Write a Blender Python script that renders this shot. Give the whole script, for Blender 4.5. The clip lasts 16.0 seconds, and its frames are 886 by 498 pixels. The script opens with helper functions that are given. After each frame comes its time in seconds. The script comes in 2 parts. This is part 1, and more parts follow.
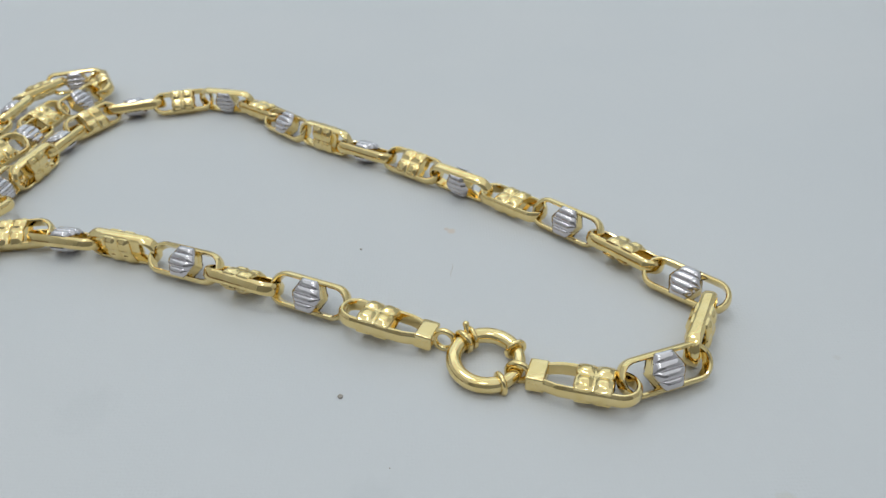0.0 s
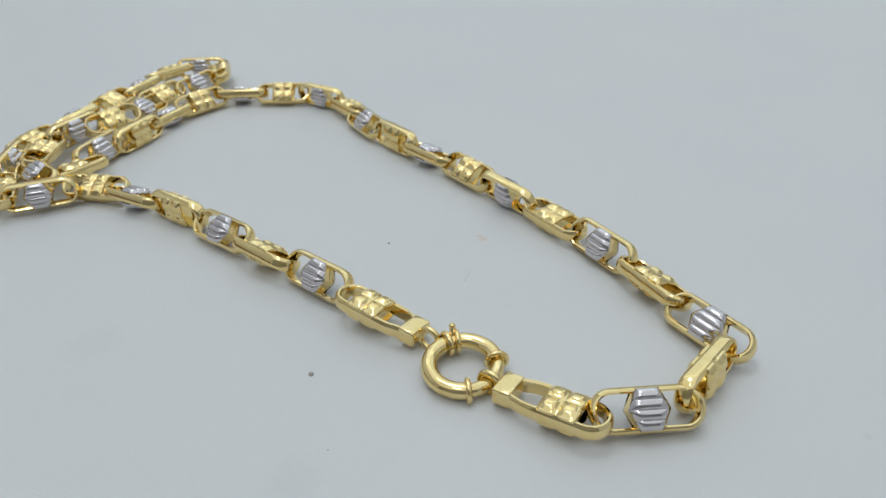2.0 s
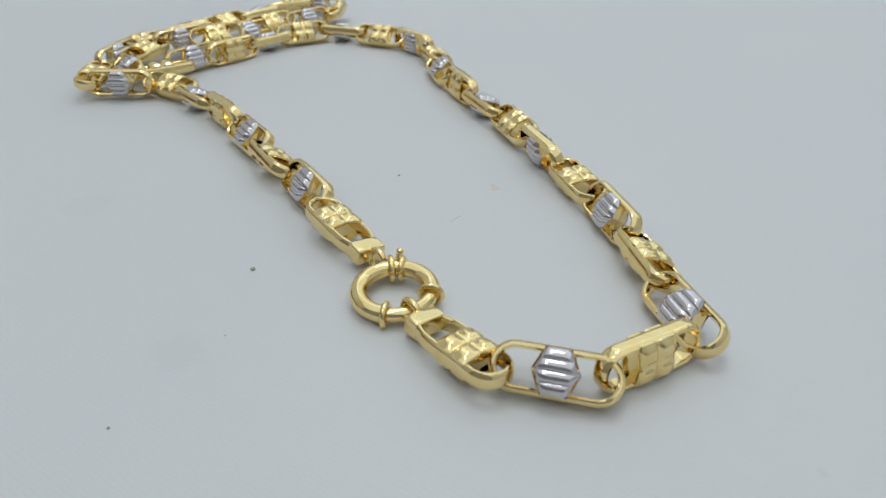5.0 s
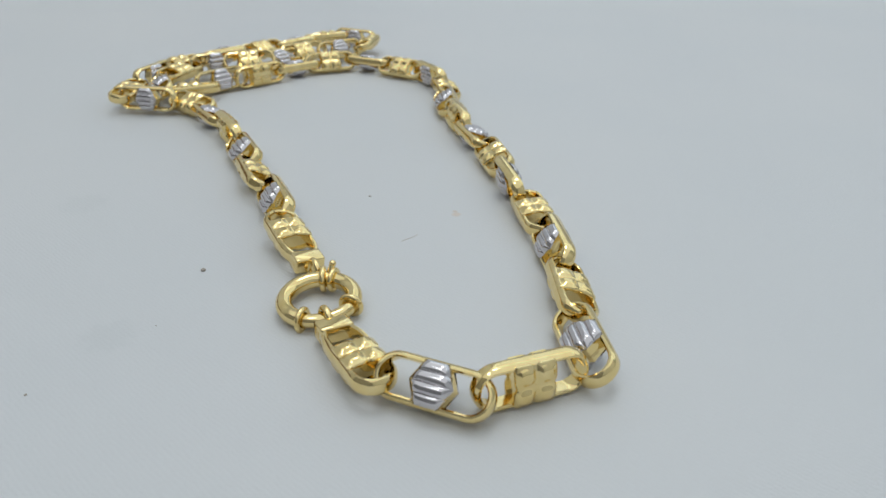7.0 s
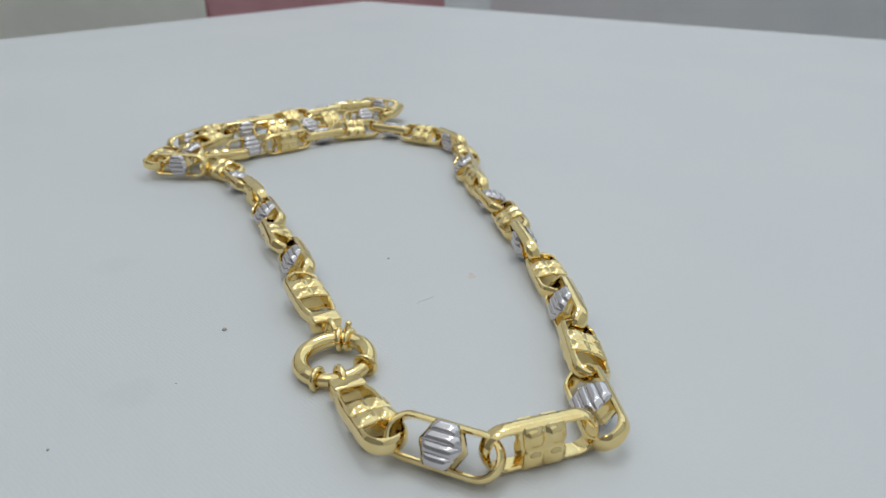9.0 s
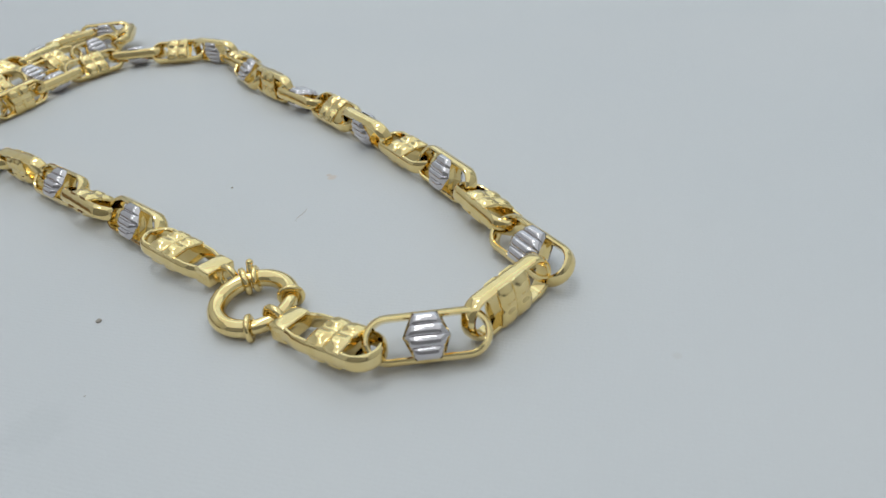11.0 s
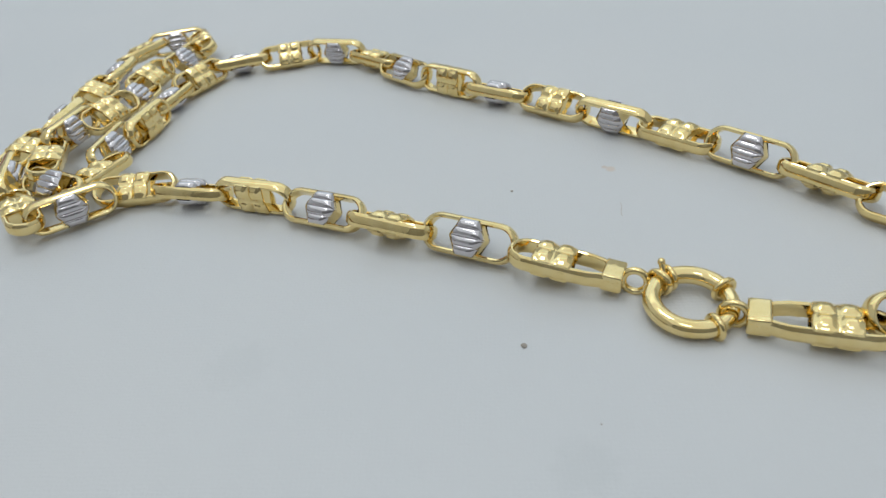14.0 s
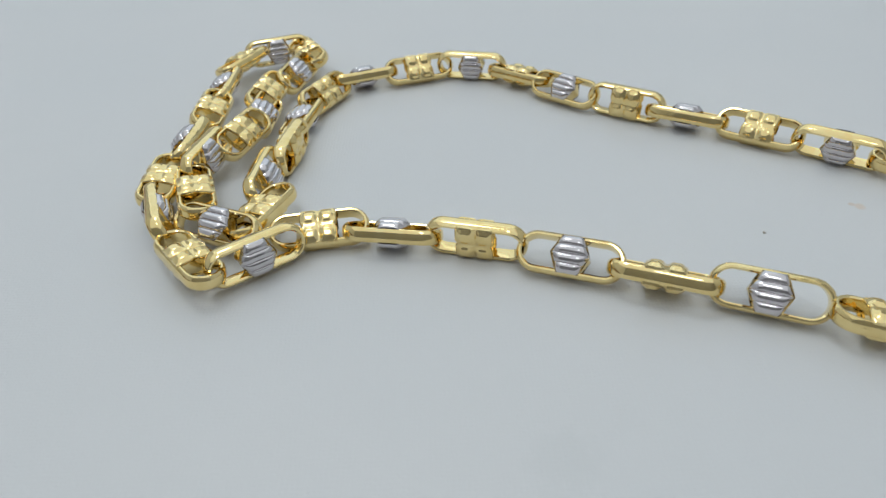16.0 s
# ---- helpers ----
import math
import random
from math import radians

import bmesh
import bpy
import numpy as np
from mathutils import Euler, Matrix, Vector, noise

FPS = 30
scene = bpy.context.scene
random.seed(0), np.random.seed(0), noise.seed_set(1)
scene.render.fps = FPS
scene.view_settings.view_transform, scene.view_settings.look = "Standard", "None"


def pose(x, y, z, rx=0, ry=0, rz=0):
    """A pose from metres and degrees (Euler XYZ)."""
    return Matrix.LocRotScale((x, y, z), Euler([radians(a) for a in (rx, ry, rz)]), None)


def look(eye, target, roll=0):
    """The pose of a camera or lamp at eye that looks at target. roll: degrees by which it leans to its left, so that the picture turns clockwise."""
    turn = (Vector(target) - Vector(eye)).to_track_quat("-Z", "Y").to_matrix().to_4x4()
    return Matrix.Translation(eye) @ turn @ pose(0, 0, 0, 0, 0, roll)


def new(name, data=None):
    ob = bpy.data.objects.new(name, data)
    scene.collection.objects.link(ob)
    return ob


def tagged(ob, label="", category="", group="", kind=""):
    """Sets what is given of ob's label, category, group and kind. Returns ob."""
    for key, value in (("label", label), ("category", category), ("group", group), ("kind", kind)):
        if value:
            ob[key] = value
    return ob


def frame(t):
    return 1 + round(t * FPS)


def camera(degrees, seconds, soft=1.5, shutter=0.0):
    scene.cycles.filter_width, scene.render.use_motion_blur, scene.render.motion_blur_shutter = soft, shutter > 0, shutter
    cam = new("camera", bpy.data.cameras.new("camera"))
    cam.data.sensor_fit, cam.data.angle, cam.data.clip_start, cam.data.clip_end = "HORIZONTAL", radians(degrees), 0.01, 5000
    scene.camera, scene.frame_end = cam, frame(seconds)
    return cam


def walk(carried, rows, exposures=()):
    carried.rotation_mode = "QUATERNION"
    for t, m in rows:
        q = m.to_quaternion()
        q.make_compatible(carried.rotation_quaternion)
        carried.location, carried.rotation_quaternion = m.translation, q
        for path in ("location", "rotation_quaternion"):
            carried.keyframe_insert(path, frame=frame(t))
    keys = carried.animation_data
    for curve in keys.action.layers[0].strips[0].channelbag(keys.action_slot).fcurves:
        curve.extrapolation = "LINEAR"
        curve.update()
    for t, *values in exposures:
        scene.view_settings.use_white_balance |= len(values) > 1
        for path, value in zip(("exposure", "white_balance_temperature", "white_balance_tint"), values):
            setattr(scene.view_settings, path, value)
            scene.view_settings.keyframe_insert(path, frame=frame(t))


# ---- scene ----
cam = camera(65.3, 16.0, soft=1.4)
ROWS = [  # seconds, x, y, z, then the turn in degrees
    (0, -0.00068, -0.00249, 0.06712, 53.491, 1.346, 0.060),
    (0.5, 0.00984, -0.00224, 0.06508, 53.967, 1.013, 2.234),
    (1, 0.01197, -0.00196, 0.06276, 54.503, 1.421, 7.300),
    (1.5, 0.01558, -0.00086, 0.06121, 55.943, 1.231, 12.020),
    (2, 0.01958, -0.00071, 0.06122, 56.724, 1.624, 15.266),
    (2.5, 0.02585, 0.00078, 0.05926, 57.725, 0.990, 18.604),
    (3, 0.03134, 0.00070, 0.05795, 58.528, 0.717, 22.516),
    (3.5, 0.03290, 0.00133, 0.05622, 58.851, -0.446, 25.785),
    (3.7, 0.03380, 0.00190, 0.05571, 58.603, -1.154, 26.327),
    (5.8, 0.04988, 0.01453, 0.04704, 57.463, 0.528, 36.907),
    (6, 0.05132, 0.01540, 0.04770, 57.742, 0.439, 37.364),
    (6.5, 0.05836, 0.01845, 0.04829, 58.606, -0.630, 39.045),
    (7, 0.06159, 0.01774, 0.04979, 60.189, -0.750, 41.262),
    (7.5, 0.06290, 0.01759, 0.05087, 61.569, -0.998, 42.191),
    (8, 0.06355, 0.01713, 0.05171, 62.971, -0.478, 43.317),
    (8.5, 0.06432, 0.01689, 0.05158, 64.504, -0.228, 44.012),
    (9, 0.06418, 0.01742, 0.05075, 65.348, 0.047, 43.349),
    (9.5, 0.06171, 0.01911, 0.05047, 63.427, 2.588, 38.822),
    (9.7, 0.06057, 0.01931, 0.04789, 59.321, 4.328, 33.111),
    (11.8, 0.03389, 0.00244, 0.04987, 53.883, 7.098, 13.307),
    (12, 0.03054, 0.00153, 0.04956, 53.218, 7.644, 12.078),
    (12.5, 0.02058, 0.00108, 0.05122, 52.677, 7.526, 8.740),
    (13, 0.00888, 0.00067, 0.05289, 53.455, 7.314, 5.991),
    (13.5, -0.00320, 0.00137, 0.05570, 53.111, 6.647, 4.461),
    (14, -0.01641, 0.00279, 0.05501, 52.839, 5.434, 2.837),
    (14.5, -0.02538, 0.00502, 0.05588, 52.994, 4.648, 1.262),
    (15, -0.03754, 0.00871, 0.05541, 52.940, 3.758, 0.140),
    (15.5, -0.04513, 0.01303, 0.05505, 52.588, 3.357, -0.721),
    (16, -0.05697, 0.01669, 0.05483, 52.645, 2.655, -1.484),
]
walk(cam, [(t, pose(x, y, z, rx, ry, rz)) for t, x, y, z, rx, ry, rz in ROWS])
cam.data.dof.use_dof = True
cam.data.dof.focus_distance = 0.092
cam.data.dof.aperture_fstop = 46.0

# ---- light: a window behind the table, an added ceiling fill and two added glint lamps over it ----
world = bpy.data.worlds.new("room_air")
world.use_nodes = True
scene.world = world
world.node_tree.nodes["Background"].inputs[0].default_value = (0.75, 0.87, 1.0, 1)
world.node_tree.nodes["Background"].inputs[1].default_value = 0.25


def area_lamp(name, m, sx, sy, watts, colour):
    data = bpy.data.lights.new(name, "AREA")
    data.shape, data.size, data.size_y, data.energy, data.color = "RECTANGLE", sx, sy, watts, colour
    ob = new(name, data)
    ob.matrix_world = m
    return ob


window_light = area_lamp("window_daylight", look((-0.15, 1.55, 1.15), (0, 0, 0.35)), 2.5, 1.2, 7.2, (0.82, 0.93, 1.0))
# No lamp is known here; this sheet evens out the light over the chain.
fill_light = area_lamp("ceiling_fill_light", look((0.05, 0.03, 1.72), (0.05, 0.03, 0)), 3.15, 2.95, 16.8, (0.895, 0.96, 0.995))
# Unseen lamps added for highlights; the southern one also brightens the front faces.
glint_light = area_lamp("ceiling_glint_light", look((-0.35, 0.55, 1.69), (-0.1, 0.1, 0)), 0.42, 0.42, 3.8, (0.90, 0.965, 1.0))
second_glint_light = area_lamp("ceiling_glint_light", look((-0.15, -0.45, 1.69), (0.0, 0.1, 0)), 0.34, 0.34, 2.0, (0.90, 0.965, 1.0))
scene.view_settings.exposure = -0.05

MM = 0.001


# ---- materials ----
def material(name, rough=0.5, metal=0.0, colour=(0.8, 0.8, 0.8)):
    mat = bpy.data.materials.new(name)
    mat.use_nodes = True
    b = mat.node_tree.nodes["Principled BSDF"]
    b.inputs["Base Color"].default_value = (*colour, 1)
    b.inputs["Roughness"].default_value = rough
    b.inputs["Metallic"].default_value = metal
    return mat, mat.node_tree.nodes, mat.node_tree.links, b


def noise_node(nodes, links, scale, detail=3.0, coords=None):
    n = nodes.new("ShaderNodeTexNoise")
    n.inputs["Scale"].default_value = scale
    n.inputs["Detail"].default_value = detail
    if coords:
        links.new(coords, n.inputs["Vector"])
    return n


def ramp(nodes, links, value, stops):
    r = nodes.new("ShaderNodeValToRGB")
    while len(r.color_ramp.elements) < len(stops):
        r.color_ramp.elements.new(0.5)
    for e, (p, c) in zip(r.color_ramp.elements, stops):
        e.position, e.color = p, (*c, 1)
    links.new(value, r.inputs["Fac"])
    return r


def metal_material(name, light, deep, rough, scratch):
    mat, nodes, links, b = material(name, rough, 1.0, light)
    co = nodes.new("ShaderNodeTexCoord").outputs["Object"]
    big = noise_node(nodes, links, 420.0, 2.0, co)
    links.new(ramp(nodes, links, big.outputs["Fac"], [(0.3, deep), (0.7, light)]).outputs["Color"], b.inputs["Base Color"])
    fine = noise_node(nodes, links, 2600.0, 4.0, co)
    r = nodes.new("ShaderNodeMapRange")
    r.inputs["To Min"].default_value, r.inputs["To Max"].default_value = rough * 0.6, rough * 1.5
    links.new(fine.outputs["Fac"], r.inputs["Value"])
    links.new(r.outputs["Result"], b.inputs["Roughness"])
    bump = nodes.new("ShaderNodeBump")
    bump.inputs["Strength"].default_value = scratch
    bump.inputs["Distance"].default_value = 0.00004
    links.new(big.outputs["Fac"], bump.inputs["Height"])
    links.new(bump.outputs["Normal"], b.inputs["Normal"])
    return mat


GOLD = metal_material("polished_yellow_gold", (0.95, 0.77, 0.39), (0.88, 0.675, 0.29), 0.09, 1.2)
WHITE_GOLD = metal_material("rhodium_white_gold", (0.70, 0.665, 0.67), (0.61, 0.58, 0.59), 0.06, 0.5)


def board_material():
    mat, nodes, links, b = material("white_laminate_cloth", 0.5, 0.0, (0.78, 0.79, 0.80))
    geo = nodes.new("ShaderNodeNewGeometry").outputs["Position"]
    wide = noise_node(nodes, links, 14.0, 3.0, geo)
    col = ramp(nodes, links, wide.outputs["Fac"], [(0.3, (0.650, 0.660, 0.668)), (0.7, (0.682, 0.682, 0.682))]).outputs["Color"]

    # faint spills and smudges, each with a place, a radius and a tint
    def blot(col, x, y, radius, tint, amount):
        d = nodes.new("ShaderNodeVectorMath")
        d.operation = "DISTANCE"
        d.inputs[1].default_value = (x * MM, y * MM, 0)
        links.new(geo, d.inputs[0])
        rag = noise_node(nodes, links, 700.0, 3.0, geo)
        add = nodes.new("ShaderNodeMath")
        add.operation = "MULTIPLY_ADD"
        add.inputs[1].default_value = radius * MM * 1.1
        links.new(rag.outputs["Fac"], add.inputs[0])
        links.new(d.outputs["Value"], add.inputs[2])
        m = nodes.new("ShaderNodeMapRange")
        m.inputs["From Min"].default_value, m.inputs["From Max"].default_value = radius * MM * 1.65, radius * MM * 1.1
        m.inputs["To Max"].default_value = amount
        links.new(add.outputs["Value"], m.inputs["Value"])
        mix = nodes.new("ShaderNodeMix")
        mix.data_type = "RGBA"
        links.new(m.outputs["Result"], mix.inputs["Factor"])
        links.new(col, mix.inputs[6])
        mix.inputs[7].default_value = (*tint, 1)
        return mix.outputs[2]

    col = blot(col, 35.0, 40.5, 1.8, (0.54, 0.50, 0.35), 0.32)
    col = blot(col, 36.0, 39.5, 0.7, (0.55, 0.47, 0.28), 0.35)
    col = blot(col, -10.5, 41.5, 3.4, (0.50, 0.52, 0.52), 0.15)
    col = blot(col, -47.5, 55.5, 4.0, (0.50, 0.52, 0.52), 0.12)
    col = blot(col, -1.0, 93.2, 0.75, (0.66, 0.52, 0.40), 0.55)
    col = blot(col, -1.8, 93.9, 0.45, (0.60, 0.45, 0.33), 0.5)
    col = blot(col, 49.8, 62.5, 0.5, (0.6, 0.58, 0.55), 0.4)
    links.new(col, b.inputs["Base Color"])
    # a very fine weave under a satin coat
    weave = []
    for direction in ("X", "Y"):
        w = nodes.new("ShaderNodeTexWave")
        w.bands_direction = direction
        w.inputs["Scale"].default_value = 620.0
        w.inputs["Distortion"].default_value = 4.0
        w.inputs["Detail"].default_value = 2.0
        links.new(geo, w.inputs["Vector"])
        weave.append(w.outputs["Fac"])
    mul = nodes.new("ShaderNodeMath")
    mul.operation = "ADD"
    links.new(weave[0], mul.inputs[0])
    links.new(weave[1], mul.inputs[1])
    bump = nodes.new("ShaderNodeBump")
    bump.inputs["Strength"].default_value = 0.13
    bump.inputs["Distance"].default_value = 0.00006
    grain = noise_node(nodes, links, 2400.0, 2.0, geo)
    both = nodes.new("ShaderNodeMath")
    both.operation = "MULTIPLY_ADD"
    both.inputs[1].default_value = 5.0
    links.new(grain.outputs["Fac"], both.inputs[0])
    links.new(mul.outputs["Value"], both.inputs[2])
    links.new(both.outputs["Value"], bump.inputs["Height"])
    sheen = nodes.new("ShaderNodeMapRange")
    sheen.inputs["To Min"].default_value, sheen.inputs["To Max"].default_value = 0.36, 0.58
    links.new(grain.outputs["Fac"], sheen.inputs["Value"])
    links.new(sheen.outputs["Result"], b.inputs["Roughness"])
    links.new(bump.outputs["Normal"], b.inputs["Normal"])
    b.inputs["Specular IOR Level"].default_value = 0.35
    return mat


BOARD = board_material()


def plain(name, a, c, rough, scale):
    mat, nodes, links, b = material(name, rough, 0.0, a)
    co = nodes.new("ShaderNodeTexCoord").outputs["Object"]
    n = noise_node(nodes, links, scale, 5.0, co)
    links.new(ramp(nodes, links, n.outputs["Fac"], [(0.35, a), (0.65, c)]).outputs["Color"], b.inputs["Base Color"])
    bump = nodes.new("ShaderNodeBump")
    bump.inputs["Strength"].default_value = 0.15
    bump.inputs["Distance"].default_value = 0.001
    links.new(n.outputs["Fac"], bump.inputs["Height"])
    links.new(bump.outputs["Normal"], b.inputs["Normal"])
    return mat


WALL = plain("painted_plaster", (0.82, 0.82, 0.82), (0.86, 0.86, 0.86), 0.8, 6.0)
WALL_GREY = plain("grey_plaster", (0.80, 0.83, 0.85), (0.88, 0.90, 0.91), 0.7, 9.0)
# Tone of the unseen south wall, darkened to be mirrored in the metal.
WALL_SOUTH = plain("dark_reflection_plaster", (0.34, 0.33, 0.325), (0.39, 0.38, 0.37), 0.8, 7.0)
CEILING = plain("white_ceiling_paint", (0.74, 0.74, 0.73), (0.78, 0.78, 0.77), 0.85, 5.0)
FLOOR = plain("grey_floor", (0.40, 0.39, 0.38), (0.46, 0.45, 0.44), 0.5, 12.0)
CARTON = plain("cream_card", (0.74, 0.72, 0.64), (0.80, 0.78, 0.70), 0.7, 30.0)
PINK = plain("dusty_pink_card", (0.55, 0.27, 0.29), (0.60, 0.31, 0.33), 0.65, 30.0)
BROWN = plain("brown_tape", (0.32, 0.20, 0.12), (0.37, 0.24, 0.15), 0.5, 40.0)
CRUMB = plain("brown_crumb", (0.36, 0.32, 0.27), (0.46, 0.41, 0.36), 0.8, 900.0)
FIBRE = plain("pale_brown_fibre", (0.46, 0.40, 0.33), (0.54, 0.48, 0.41), 0.8, 900.0)
FRAME = plain("white_window_paint", (0.75, 0.75, 0.74), (0.79, 0.79, 0.78), 0.4, 20.0)


# ---- mesh helpers ----
def mesh_of(name, bm, mat, smooth=True, crease=38.0):
    bmesh.ops.recalc_face_normals(bm, faces=bm.faces)
    for f in bm.faces:
        f.smooth = smooth
    for e in bm.edges:
        e.smooth = len(e.link_faces) == 2 and e.calc_face_angle() < radians(crease)
    me = bpy.data.meshes.new(name)
    bm.to_mesh(me)
    bm.free()
    me.materials.append(mat)
    return me


def part(name, me, parent=None, m=None, label=""):
    ob = new(name, me)
    ob.parent = parent
    if m is not None:
        ob.matrix_basis = m
    return tagged(ob, label) if label else ob


def box_bm(sx, sy, sz, at=(0, 0, 0), bevel=0.0, segments=2, bm=None):
    bm = bm or bmesh.new()
    made = bmesh.ops.create_cube(bm, size=1.0, matrix=Matrix.Translation(at) @ Matrix.Diagonal((sx, sy, sz, 1)))
    if bevel:
        edges = list({e for v in made["verts"] for e in v.link_edges})
        bmesh.ops.bevel(bm, geom=edges, offset=bevel, segments=segments, profile=0.5, affect="EDGES")
    return bm


def sweep_bm(stations, profile, closed=True, bm=None):
    """Joins copies of a closed profile; stations give point, outward and sideways directions."""
    bm = bm or bmesh.new()
    rings = [[bm.verts.new(p + n * a + s * c) for a, c in profile] for p, n, s in stations]
    k = len(profile)
    count = len(rings) if closed else len(rings) - 1
    for i in range(count):
        r0, r1 = rings[i], rings[(i + 1) % len(rings)]
        for j in range(k):
            bm.faces.new((r0[j], r0[(j + 1) % k], r1[(j + 1) % k], r1[j]))
    if not closed:
        bm.faces.new(rings[0])
        bm.faces.new(rings[-1])
    return bm


def torus_bm(major, minor, axis="z", start=0.0, stop=360.0, steps=48, tube=14, bm=None, at=(0, 0, 0)):
    full = abs(stop - start) >= 360
    st = []
    for i in range(steps if full else steps + 1):
        a = radians(start + (stop - start) * i / steps)
        if axis == "z":
            n, s = Vector((math.cos(a), math.sin(a), 0)), Vector((0, 0, 1))
        else:
            n, s = Vector((math.cos(a), 0, math.sin(a))), Vector((0, 1, 0))
        st.append((Vector(at) + n * major, n, s))
    ring = [(minor * math.cos(2 * math.pi * j / tube), minor * math.sin(2 * math.pi * j / tube)) for j in range(tube)]
    return sweep_bm(st, ring, full, bm)


# ---- meshes of the chain, in millimetres scaled down ----
LENGTH, WIDTH, THICK, DEPTH = 13.3 * MM, 5.2 * MM, 0.75 * MM, 1.95 * MM


def band_profile():
    """A flat outer side with a faint crown, chamfered rims and a rounded inner side."""
    t, d = THICK / 2, DEPTH / 2
    half = [(t * 1.10, 0.0), (t * 1.05, d * 0.40), (t * 0.90, d * 0.66), (t * 0.15, d * 0.98), (-t * 0.45, d), (-t * 0.90, d * 0.84), (-t, d * 0.45)]
    return [(a, -c) for a, c in reversed(half)] + half[1:]


def stadium(open_end=False):
    r = WIDTH / 2 - THICK / 2
    a = LENGTH / 2 - WIDTH / 2
    st = []
    side = Vector((0, 0, 1))
    for i in range(17):
        t = radians(-90 + 180 * i / 16)
        n = Vector((math.cos(t), math.sin(t), 0))
        st.append((Vector((a, 0, 0)) + n * r, n, side))
    if open_end:
        for x, w in ((0.4, 1.0), (-1.2, 0.97), (-2.2, 0.86), (-2.9, 0.76), (-3.9, 0.74)):
            st.insert(0, (Vector((x * MM - 2.2 * MM, -r * w, 0)), Vector((0, -1, 0)), side))
            st.append((Vector((x * MM - 2.2 * MM, r * w, 0)), Vector((0, 1, 0)), side))
        return st
    for i in range(17):
        t = radians(90 + 180 * i / 16)
        n = Vector((math.cos(t), math.sin(t), 0))
        st.append((Vector((-a, 0, 0)) + n * r, n, side))
    return st


def grid_faces(bm, rows):
    for r0, r1 in zip(rows, rows[1:]):
        for a, b, c, d in zip(r0, r0[1:], r1[1:], r1):
            bm.faces.new((a, b, c, d))


def block_mesh():
    """A hollow pad round a link, open at both ends: a smooth barrel-backed plate with a fine cross, four small flat-topped bumps and scalloped rims."""
    bm = bmesh.new()
    n, wall = 40, 0.42
    hx, hy = 2.42, 2.44

    def stud(u, v):
        away = ((abs(abs(u) - 0.48) / 0.44) ** 3.5 + (abs(abs(v) - 0.54) / 0.46) ** 3.5) ** (1 / 3.5)
        t = min(1.0, max(0.0, 1 - away) * 1.7)
        return t * t * (3 - 2 * t)

    outer, inner = [], []
    for i in range(n + 1):
        u = -1 + 2 * i / n
        lip = max(0.0, (abs(u) - 0.88) / 0.12)
        squeeze = 1 - 0.06 * math.exp(-(u / 0.17) ** 2)
        shell, core = [], []
        for sign in (1, -1):
            for j in range(n + 1):
                v = sign * (-1 + 2 * j / n)
                pinch = 1 - 0.09 * math.exp(-(v / 0.16) ** 2) - 0.07 * max(0.0, abs(v) - 0.8) / 0.2
                back = 1.50 - 0.42 * abs(v) ** 2.4
                cross = 0.10 * math.exp(-(u / 0.09) ** 2) + 0.06 * math.exp(-(v / 0.07) ** 2)
                z = back - cross - 0.20 * lip ** 2 + 0.28 * stud(u, v)
                shell.append(bm.verts.new((hx * u * pinch * MM, hy * v * squeeze * MM, sign * z * MM)))
                core.append(bm.verts.new((hx * u * pinch * MM, (hy - wall) * v * MM, sign * (back - wall) * MM)))
        outer.append(shell)
        inner.append(core)
    k = len(outer[0])
    for ring in (outer, inner):
        for r0, r1 in zip(ring, ring[1:]):
            for j in range(k):
                bm.faces.new((r0[j], r0[(j + 1) % k], r1[(j + 1) % k], r1[j]))
    for end in (0, -1):
        for j in range(k):
            bm.faces.new((outer[end][j], outer[end][(j + 1) % k], inner[end][(j + 1) % k], inner[end][j]))
    bm.faces.new(inner[3])
    bm.faces.new(inner[n - 3])
    return mesh_of("block", bm, GOLD, crease=50.0)


def hex_half(y, tip, flat, half):
    return flat + (tip - flat) * (1 - abs(y) / half)


def bead_face_mesh():
    """A six-sided domed face that overlaps the link's rims; its four ribs run along the chain."""
    bm = bmesh.new()
    half, tip, flat = 2.36, 2.42, 1.40
    rows = []
    n = 64
    for i in range(n + 1):
        y = -half + 2 * half * i / n
        w = hex_half(y, tip, flat, half)
        rib = abs(math.sin(math.pi * 4.0 * (y + half) / (2 * half))) ** 0.6
        row = []
        for u in (-1, -0.95, -0.86, -0.76, -0.64, -0.4, 0, 0.4, 0.64, 0.76, 0.86, 0.95, 1):
            end = max(0.0, (abs(u) - 0.60) / 0.40)
            drop = 0.55 * end ** 2
            z = 1.68 - 0.52 * abs(y / half) ** 2.2 - drop + 0.27 * rib * (1 - 0.5 * end)
            row.append(bm.verts.new((u * w * MM, y * MM, z * MM)))
        rows.append(row)
    grid_faces(bm, rows)
    rim = [e for e in bm.edges if e.is_boundary]
    made = bmesh.ops.extrude_edge_only(bm, edges=rim)
    for v in made["geom"]:
        if isinstance(v, bmesh.types.BMVert):
            v.co.z = 1.02 * MM
            v.co.x *= 0.97
    return mesh_of("ribbed_face", bm, WHITE_GOLD)


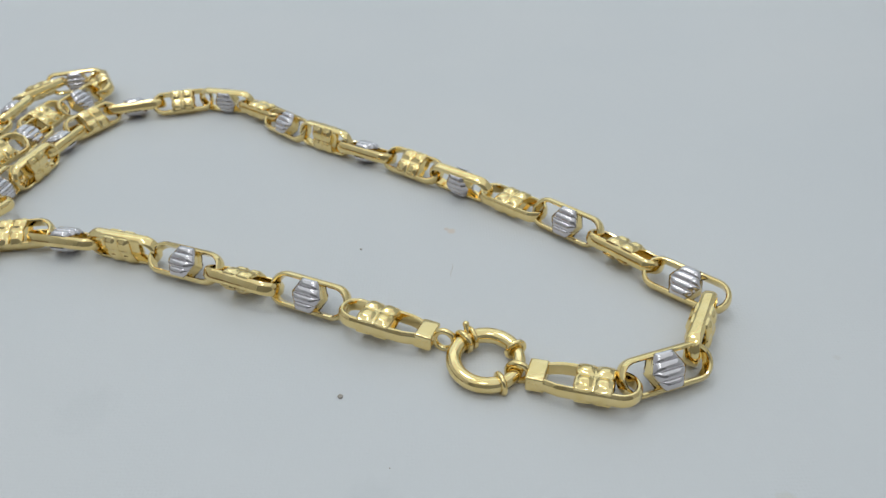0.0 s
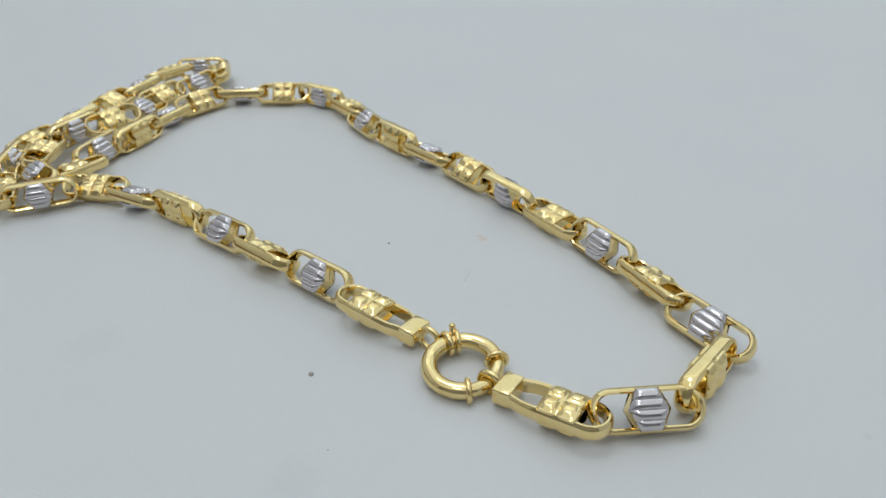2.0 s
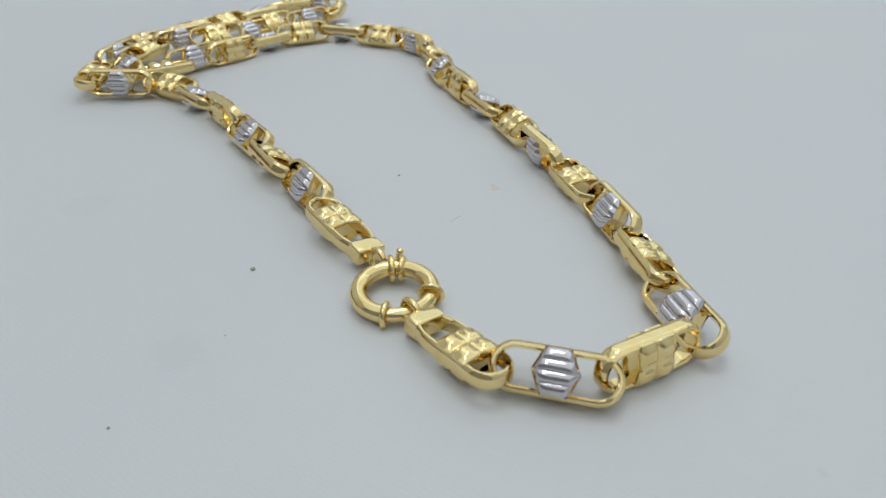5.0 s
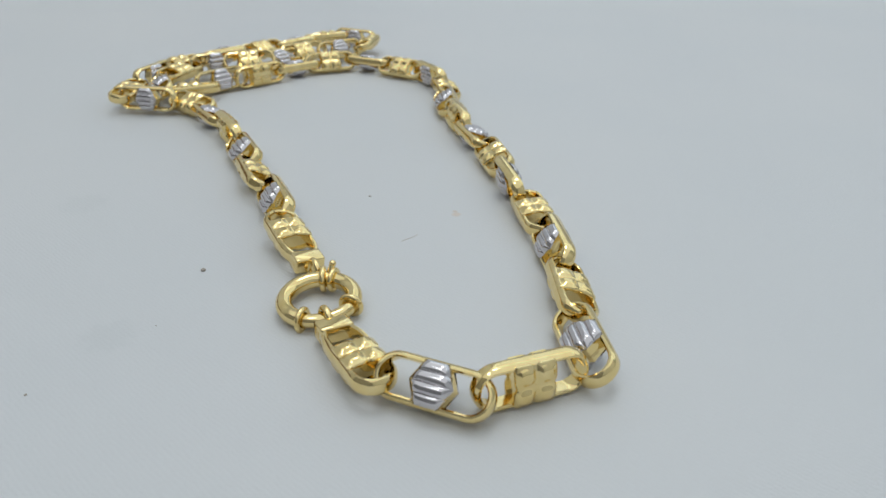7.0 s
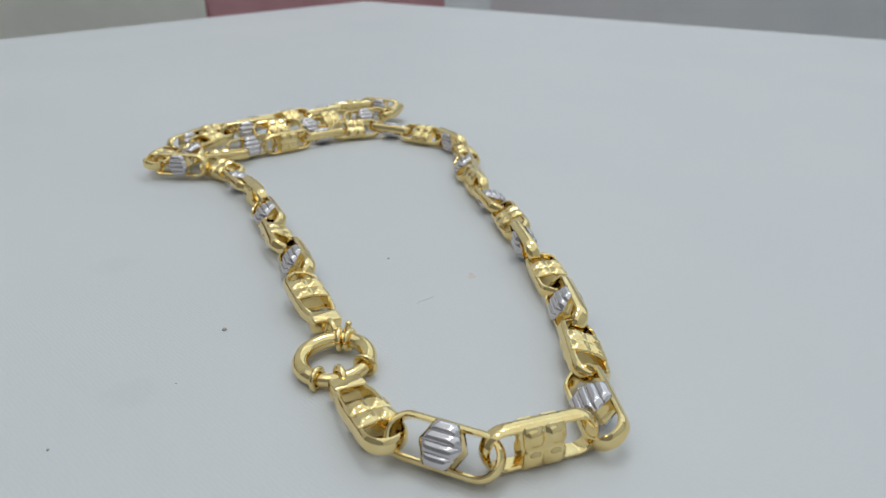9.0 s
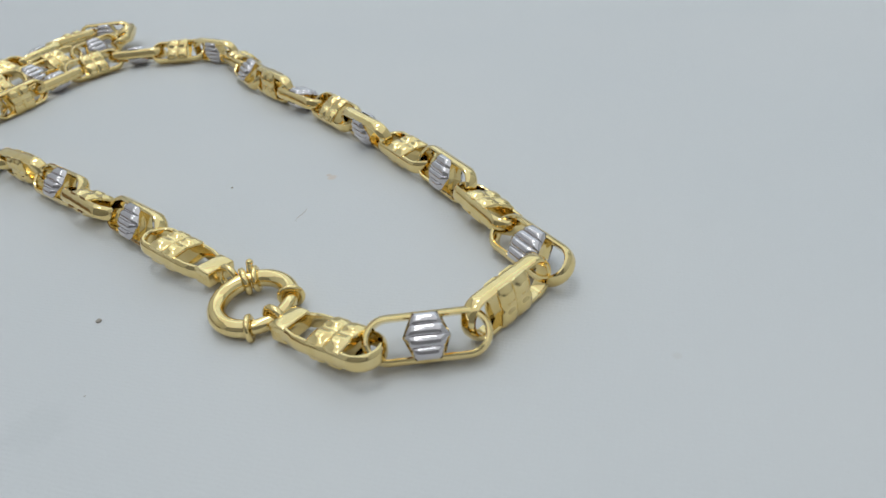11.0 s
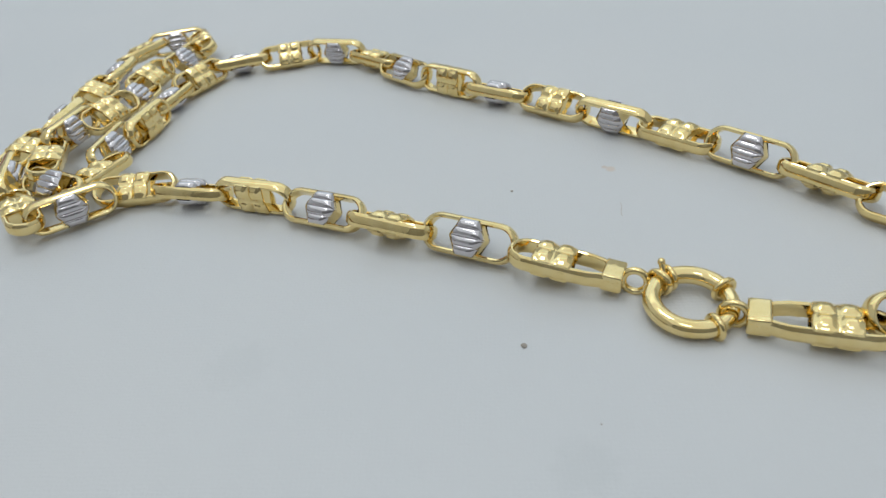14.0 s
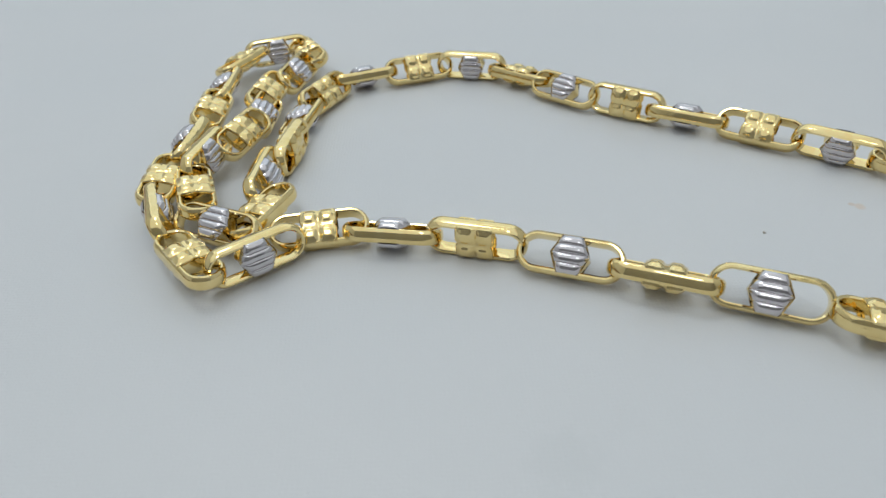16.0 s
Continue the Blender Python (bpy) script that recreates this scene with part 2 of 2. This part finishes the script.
def bead_core_mesh():
    """The gold body between the two ribbed faces, drawn in to a waist."""
    bm = bmesh.new()
    half, tip, flat = 2.0, 2.38, 1.40
    outline = [(tip, 0), (flat, half), (-flat, half), (-tip, 0), (-flat, -half), (flat, -half)]
    rings = []
    for z, k in ((-1.04, 1.0), (-0.6, 0.98), (-0.25, 0.93), (0.0, 0.91), (0.25, 0.93), (0.6, 0.98), (1.04, 1.0)):
        rings.append([bm.verts.new((x * k * MM, y * MM, z * MM)) for x, y in outline])
    for r0, r1 in zip(rings, rings[1:]):
        for j in range(6):
            bm.faces.new((r0[j], r0[(j + 1) % 6], r1[(j + 1) % 6], r1[j]))
    bm.faces.new(rings[0])
    bm.faces.new(rings[-1])
    return mesh_of("bead_core", bm, GOLD)


BAND_MESH = mesh_of("link", sweep_bm(stadium(), band_profile()), GOLD)
OPEN_BAND_MESH = mesh_of("end_link", sweep_bm(stadium(True), band_profile(), False), GOLD)
BLOCK_MESH = block_mesh()
FACE_MESH = bead_face_mesh()
CORE_MESH = bead_core_mesh()
CAP_MESH = mesh_of("end_cap", box_bm(2.5 * MM, 4.1 * MM, 2.2 * MM, (0, 0, 0), 0.3 * MM, 3), GOLD, True)


def hallmark_mesh():
    """Worn stamped marks, as short bars on the side of a cap."""
    bm = bmesh.new()
    for x, s in ((-0.7, 0.5), (-0.2, 0.34), (0.25, 0.42), (0.75, 0.3)):
        box_bm(0.2 * MM, 0.06 * MM, s * 1.6 * MM, (x * MM, 0, (s - 0.4) * 0.4 * MM), bm=bm)
    return mesh_of("hallmark", bm, GOLD, False)


HALLMARK_MESH = hallmark_mesh()
LOOP_MESH = mesh_of("loop", torus_bm(1.4 * MM, 0.45 * MM, "y", steps=36, tube=12), GOLD)

necklace = tagged(new("necklace"), "fastened yellow and white gold chain necklace lying on white table", "necklace")


def chain_pose(x, y, z, heading, rise, roll):
    """Link axis along heading (degrees from x) and rise; roll turns its flat side from facing up towards its right."""
    return Matrix.Translation((x * MM, y * MM, z * MM)) @ Euler((0, -radians(rise), radians(heading))).to_matrix().to_4x4() @ Matrix.Rotation(radians(roll), 4, "X")


FLIP = Matrix.Rotation(math.pi, 4, "X")


def bead_link(x, y, z, heading, rise, roll):
    link = part("link", BAND_MESH, necklace, chain_pose(x, y, z, heading, rise, roll), "yellow gold oval link around a ribbed bead")
    part("bead_core", CORE_MESH, link)
    part("ribbed_face", FACE_MESH, link, label="ribbed white gold facet")
    part("ribbed_face", FACE_MESH, link, FLIP, label="ribbed white gold facet")


def block_link(x, y, z, heading, rise, roll):
    link = part("link", BAND_MESH, necklace, chain_pose(x, y, z, heading, rise, roll), "yellow gold oval link around a lobed block")
    part("block", BLOCK_MESH, link)


def end_link(x, y, z, heading, rise, roll, ring_turn):
    """The last link of a strand: heading leads away from the clasp, the cap and its loop are on the near end."""
    link = part("end_link", OPEN_BAND_MESH, necklace, chain_pose(x, y, z, heading, rise, roll), "yellow gold end link with a square cap")
    part("block", BLOCK_MESH, link, pose(0.9 * MM, 0, 0))
    part("end_cap", CAP_MESH, link, pose(-6.3 * MM, 0, 0))
    part("loop", LOOP_MESH, link, pose(-8.8 * MM, 0, 0, ring_turn, 0, 0))
    for side in (-1, 1):
        part("hallmark", HALLMARK_MESH, link, pose(-6.3 * MM, side * 2.05 * MM, 0), "worn stamped marks")
    return link


# ---- the strand that leaves the clasp to the left, outwards ----
end_link(-10.4, 68.3, 2.47, 161, 6, 8, 0)  # L1
bead_link(-21.5, 73.9, 2.68, 156, 0, -52)  # L2
block_link(-32.1, 77.8, 2.60, 157, 0, 33)  # L3
bead_link(-42.2, 82.4, 2.50, 159, 0, -38)  # L4
block_link(-53.4, 86.9, 2.70, 163, 0, -95)  # L5
bead_link(-64.1, 89.7, 2.28, 169, 0, 25)  # L6
block_link(-73.8, 91.3, 2.24, 186, 0, -25)  # L7
bead_link(-80.9, 85.2, 3.3, 214, 0, -84)  # L8
block_link(-89.2, 85.2, 3.20, 130, 0, 8)  # L9
bead_link(-95.9, 95.3, 3.4, 110, 0, 75)  # L10
block_link(-97.4, 102.9, 4.2, 91, 0, 10)  # L11
bead_link(-96.9, 114.5, 4.2, 86, 0, -40)  # L12
block_link(-95.9, 125.8, 4.0, 89, 0, 25)  # L13
bead_link(-96.4, 137.0, 3.4, 88, 0, -30)  # L14
block_link(-95.2, 147.3, 3.80, 63, 0, -20)  # L15
bead_link(-89.1, 152.8, 3.60, 18, 0, 85)  # L16
block_link(-83.0, 151.3, 3.40, 299, 0, 20)  # L17
# ---- the strand that leaves the clasp to the right, outwards ----
end_link(15.7, 56.7, 2.09, -18, 4, -4, 0)  # R1
bead_link(25.6, 58.3, 2.60, 19, 0, 43)  # R2
block_link(32.3, 65.8, 2.70, 62, 0, 84)  # R3
bead_link(33.0, 75.3, 2.30, 138, 0, -34)  # R4
block_link(25.9, 83.8, 2.30, 134, 0, 22)  # R5
bead_link(18.1, 91.4, 2.70, 137, 0, -60)  # R6
block_link(9.8, 98.9, 1.96, 140, 0, -2)  # R7
bead_link(0.9, 104.5, 2.79, 143, 0, -105)  # R8
block_link(-7.9, 111.8, 2.38, 144, 0, -34)  # R9
bead_link(-17.3, 117.8, 2.22, 149, 0, 22)  # R10
block_link(-25.9, 122.8, 2.79, 146, 0, -82)  # R11
bead_link(-35.0, 129.8, 2.49, 138, 0, -40)  # R12
block_link(-41.9, 137.7, 2.17, 143, 0, 15)  # R13
bead_link(-50.7, 141.9, 2.78, 165, 0, -95)  # R14
block_link(-60.8, 142.3, 2.48, 194, 0, -42)  # R15
bead_link(-71.2, 140.5, 2.28, 198, 0, 25)  # R16
block_link(-77.6, 133.3, 2.59, 241, 0, -50)  # R17
bead_link(-80.7, 124.6, 2.18, 259, 0, 20)  # R18
block_link(-80.8, 113.8, 2.70, 262, 0, 92)  # R19
bead_link(-83.2, 104.8, 2.80, 265, 0, -65)  # R20
block_link(-82.2, 95.8, 2.7, 246, 0, 10)  # R21
bead_link(-87.3, 92.0, 3.2, 155, 0, -30)  # R22
block_link(-91.8, 99.4, 4.2, 108, 0, 10)  # R23
bead_link(-92.7, 109.5, 4.2, 78, 0, 80)  # R24
block_link(-88.8, 116.5, 4.0, 71, 0, 40)  # R25
bead_link(-87.4, 125.3, 3.0, 86, 0, 40)  # R26
block_link(-87.6, 132.8, 3.6, 78, 0, 35)  # R27
bead_link(-83.8, 142.0, 3.2, 75, 0, 50)  # R28

# ---- the spring ring clasp ----
clasp_pose = Matrix.Translation((3.4 * MM, 61.7 * MM, 1.5 * MM)) @ Euler((radians(3.5), radians(1), 0)).to_matrix().to_4x4()
RING, TUBE = 4.30 * MM, 1.06 * MM
clasp = part("clasp", mesh_of("clasp", torus_bm(RING, TUBE, start=22, stop=290, steps=44, tube=18), GOLD), necklace, clasp_pose, "polished gold spring ring clasp, closed")
part("tongue", mesh_of("tongue", torus_bm(RING, TUBE * 0.82, start=-71, stop=23, steps=18, tube=16), GOLD), clasp)


def collar(angle, radius=1.68, width=0.38):
    bm = torus_bm(radius * MM - width * MM * 0.9, width * MM, "z", steps=28, tube=10)
    me = mesh_of("collar", bm, GOLD)
    a = radians(angle)
    m = Matrix.Translation((RING * math.cos(a), RING * math.sin(a), 0)) @ Matrix.Rotation(a, 4, "Z") @ Matrix.Rotation(math.pi / 2, 4, "X")
    part("collar", me, clasp, m)


collar(-68, 1.6)
collar(24, 1.6)
collar(132, 1.72, 0.42)
collar(114, 1.62, 0.36)


def lever_mesh():
    bm = bmesh.new()
    bmesh.ops.create_cone(bm, cap_ends=True, segments=14, radius1=0.42 * MM, radius2=0.38 * MM, depth=1.2 * MM)
    bmesh.ops.create_uvsphere(bm, u_segments=14, v_segments=8, radius=0.47 * MM, matrix=Matrix.Translation((0, 0, 0.6 * MM)))
    return mesh_of("lever", bm, GOLD)


lever_at = radians(120)
part("lever", lever_mesh(), clasp, Matrix.Translation((RING * 1.16 * math.cos(lever_at), RING * 1.16 * math.sin(lever_at), 1.3 * MM)) @ Euler((radians(-40), 0, radians(15))).to_matrix().to_4x4())

# ---- table, room and what stands behind the table ----
table_turn = Matrix.Translation((-0.390, 0.405, 0)) @ Matrix.Rotation(radians(6.0), 4, "Z")
table = part("table_top", mesh_of("table_top", box_bm(1.15, 0.95, 0.022, (0.575, -0.475, -0.011), 0.003, 3), BOARD, False), None, table_turn)
tagged(table, "white satin table top with faint stains", "table", kind="structure")
for lx, ly in ((0.06, -0.06), (1.09, -0.06), (0.06, -0.89), (1.09, -0.89)):
    part("table_leg", mesh_of("table_leg", box_bm(0.05, 0.05, 0.728, (lx, ly, -0.386), 0.004), FRAME, False), table)


def room_box(name, sx, sy, sz, at, mat):
    ob = new(name, mesh_of(name, box_bm(sx, sy, sz, at), mat, False))
    return tagged(ob, kind="structure")


# Unseen plain shell closes the room; its pale sides bounce light onto the chain.
X0, X1, Y0, Y1, Z0, Z1 = -1.6, 1.7, -1.5, 1.6, -0.75, 1.75
tagged(room_box("floor", X1 - X0 + 0.4, Y1 - Y0 + 0.4, 0.1, ((X0 + X1) / 2, (Y0 + Y1) / 2, Z0 - 0.05), FLOOR), "grey floor under the table")
tagged(room_box("ceiling", X1 - X0 + 0.4, Y1 - Y0 + 0.4, 0.1, ((X0 + X1) / 2, (Y0 + Y1) / 2, Z1 + 0.05), CEILING), "white painted ceiling")
tagged(room_box("wall_west", 0.1, Y1 - Y0 + 0.2, Z1 - Z0, (X0 - 0.05, (Y0 + Y1) / 2, (Z0 + Z1) / 2), WALL), "pale plaster wall")
tagged(room_box("wall_east", 0.1, Y1 - Y0 + 0.2, Z1 - Z0, (X1 + 0.05, (Y0 + Y1) / 2, (Z0 + Z1) / 2), WALL), "pale plaster wall")
# Never in view: gives the gold and beads something dark to reflect.
tagged(room_box("wall_south", X1 - X0, 0.1, Z1 - Z0, ((X0 + X1) / 2, Y0 - 0.05, (Z0 + Z1) / 2), WALL_SOUTH), "unseen slate grey wall that puts darks in the metal")


def north_wall():
    bm = bmesh.new()
    x0, x1, z0, z1 = -1.4, 1.1, 0.55, 1.75
    for a, c, lo, hi in ((X0, x0, Z0, Z1), (x1, X1, Z0, Z1), (x0, x1, Z0, z0)):
        box_bm(c - a, 0.1, hi - lo, ((a + c) / 2, Y1 + 0.05, (lo + hi) / 2), bm=bm)
    ob = new("wall_north", mesh_of("wall_north", bm, WALL_GREY, False))
    tagged(ob, "mottled pale grey wall with a window", kind="structure")


north_wall()


def cabinet(name, label, sx, sy, sz, at, mat, doors):
    """A low cabinet with a plinth, a body and doors on the side that faces the table."""
    base = tagged(new(name), label, "cabinet")
    base.matrix_basis = pose(at[0], at[1], Z0)
    part("body", mesh_of("body", box_bm(sx, sy, sz - 0.06, (0, 0, 0.06 + (sz - 0.06) / 2), 0.004), mat, False), base)
    part("plinth", mesh_of("plinth", box_bm(sx * 0.94, sy * 0.94, 0.06, (0, 0, 0.03)), FLOOR, False), base)
    for i in range(doors):
        w = (sy if sx < sy else sx) / doors
        o = -w * doors / 2 + w * (i + 0.5)
        if sx < sy:
            bm = box_bm(0.016, w - 0.004, sz - 0.1, (sx / 2 + 0.008, o, sz / 2 + 0.01), 0.002)
        else:
            bm = box_bm(w - 0.004, 0.016, sz - 0.1, (o, -sy / 2 - 0.008, sz / 2 + 0.01), 0.002)
        part("door", mesh_of("door", bm, mat, False), base)
    return base


# Only the blurred colours are known here; the cabinet shapes are made up.
cabinet("cabinet", "indistinct cream shape beside the table, made as a low cabinet", 0.30, 0.198, 0.82, (-0.665, 0.236), CARTON, 1)
cabinet("cabinet", "indistinct dusty pink shape beside the table, made as a low cabinet", 0.30, 0.30, 0.82, (-0.665, 0.486), PINK, 1)
cabinet("cabinet", "indistinct brown shape beside the table, made as a low cabinet", 0.30, 0.40, 0.82, (-0.665, -0.064), BROWN, 1)
cabinet("cabinet", "indistinct pale grey backdrop behind the table, made as a low cabinet", 1.5, 0.30, 0.82, (0.25, 0.86), WALL_GREY, 2)


def crumb(x, y, size, seed):
    bm = bmesh.new()
    bmesh.ops.create_icosphere(bm, subdivisions=2, radius=size * MM)
    for v in bm.verts:
        v.co *= 1 + 0.45 * noise.noise(v.co * 1500 + Vector((seed, 0, 0)))
        v.co.z *= 0.55
    ob = new("crumb", mesh_of("crumb", bm, CRUMB))
    ob.matrix_basis = pose(x * MM, y * MM, size * 0.4 * MM)
    tagged(ob, "tiny dark brown crumb lying on the white table", "crumb", group="crumbs on the table")


crumb(-15.3, 57.0, 0.37, 1)
crumb(-7.1, 30.8, 0.17, 2)
crumb(-15.8, 88.5, 0.2, 3)
crumb(-8.4, 46.2, 0.1, 4)


def fibre(points, radius):
    """A hair-thin curled fibre that lies on the table."""
    st = []
    pts = [Vector((x * MM, y * MM, radius * MM)) for x, y in points]
    for i, p in enumerate(pts):
        way = (pts[min(i + 1, len(pts) - 1)] - pts[max(i - 1, 0)]).normalized()
        st.append((p, Vector((way.y, -way.x, 0)), Vector((0, 0, 1))))
    ring = [(radius * MM * math.cos(a), radius * MM * math.sin(a)) for a in (0, 1.05, 2.09, 3.14, 4.19, 5.24)]
    ob = new("fibre", mesh_of("fibre", sweep_bm(st, ring, False), FIBRE))
    tagged(ob, "short thin brown fibre lying on the white table", "fibre")


fibre([(-0.9, 84.1), (-0.8, 83.2), (-1.05, 82.3), (-1.2, 81.5), (-1.1, 80.9)], 0.032)
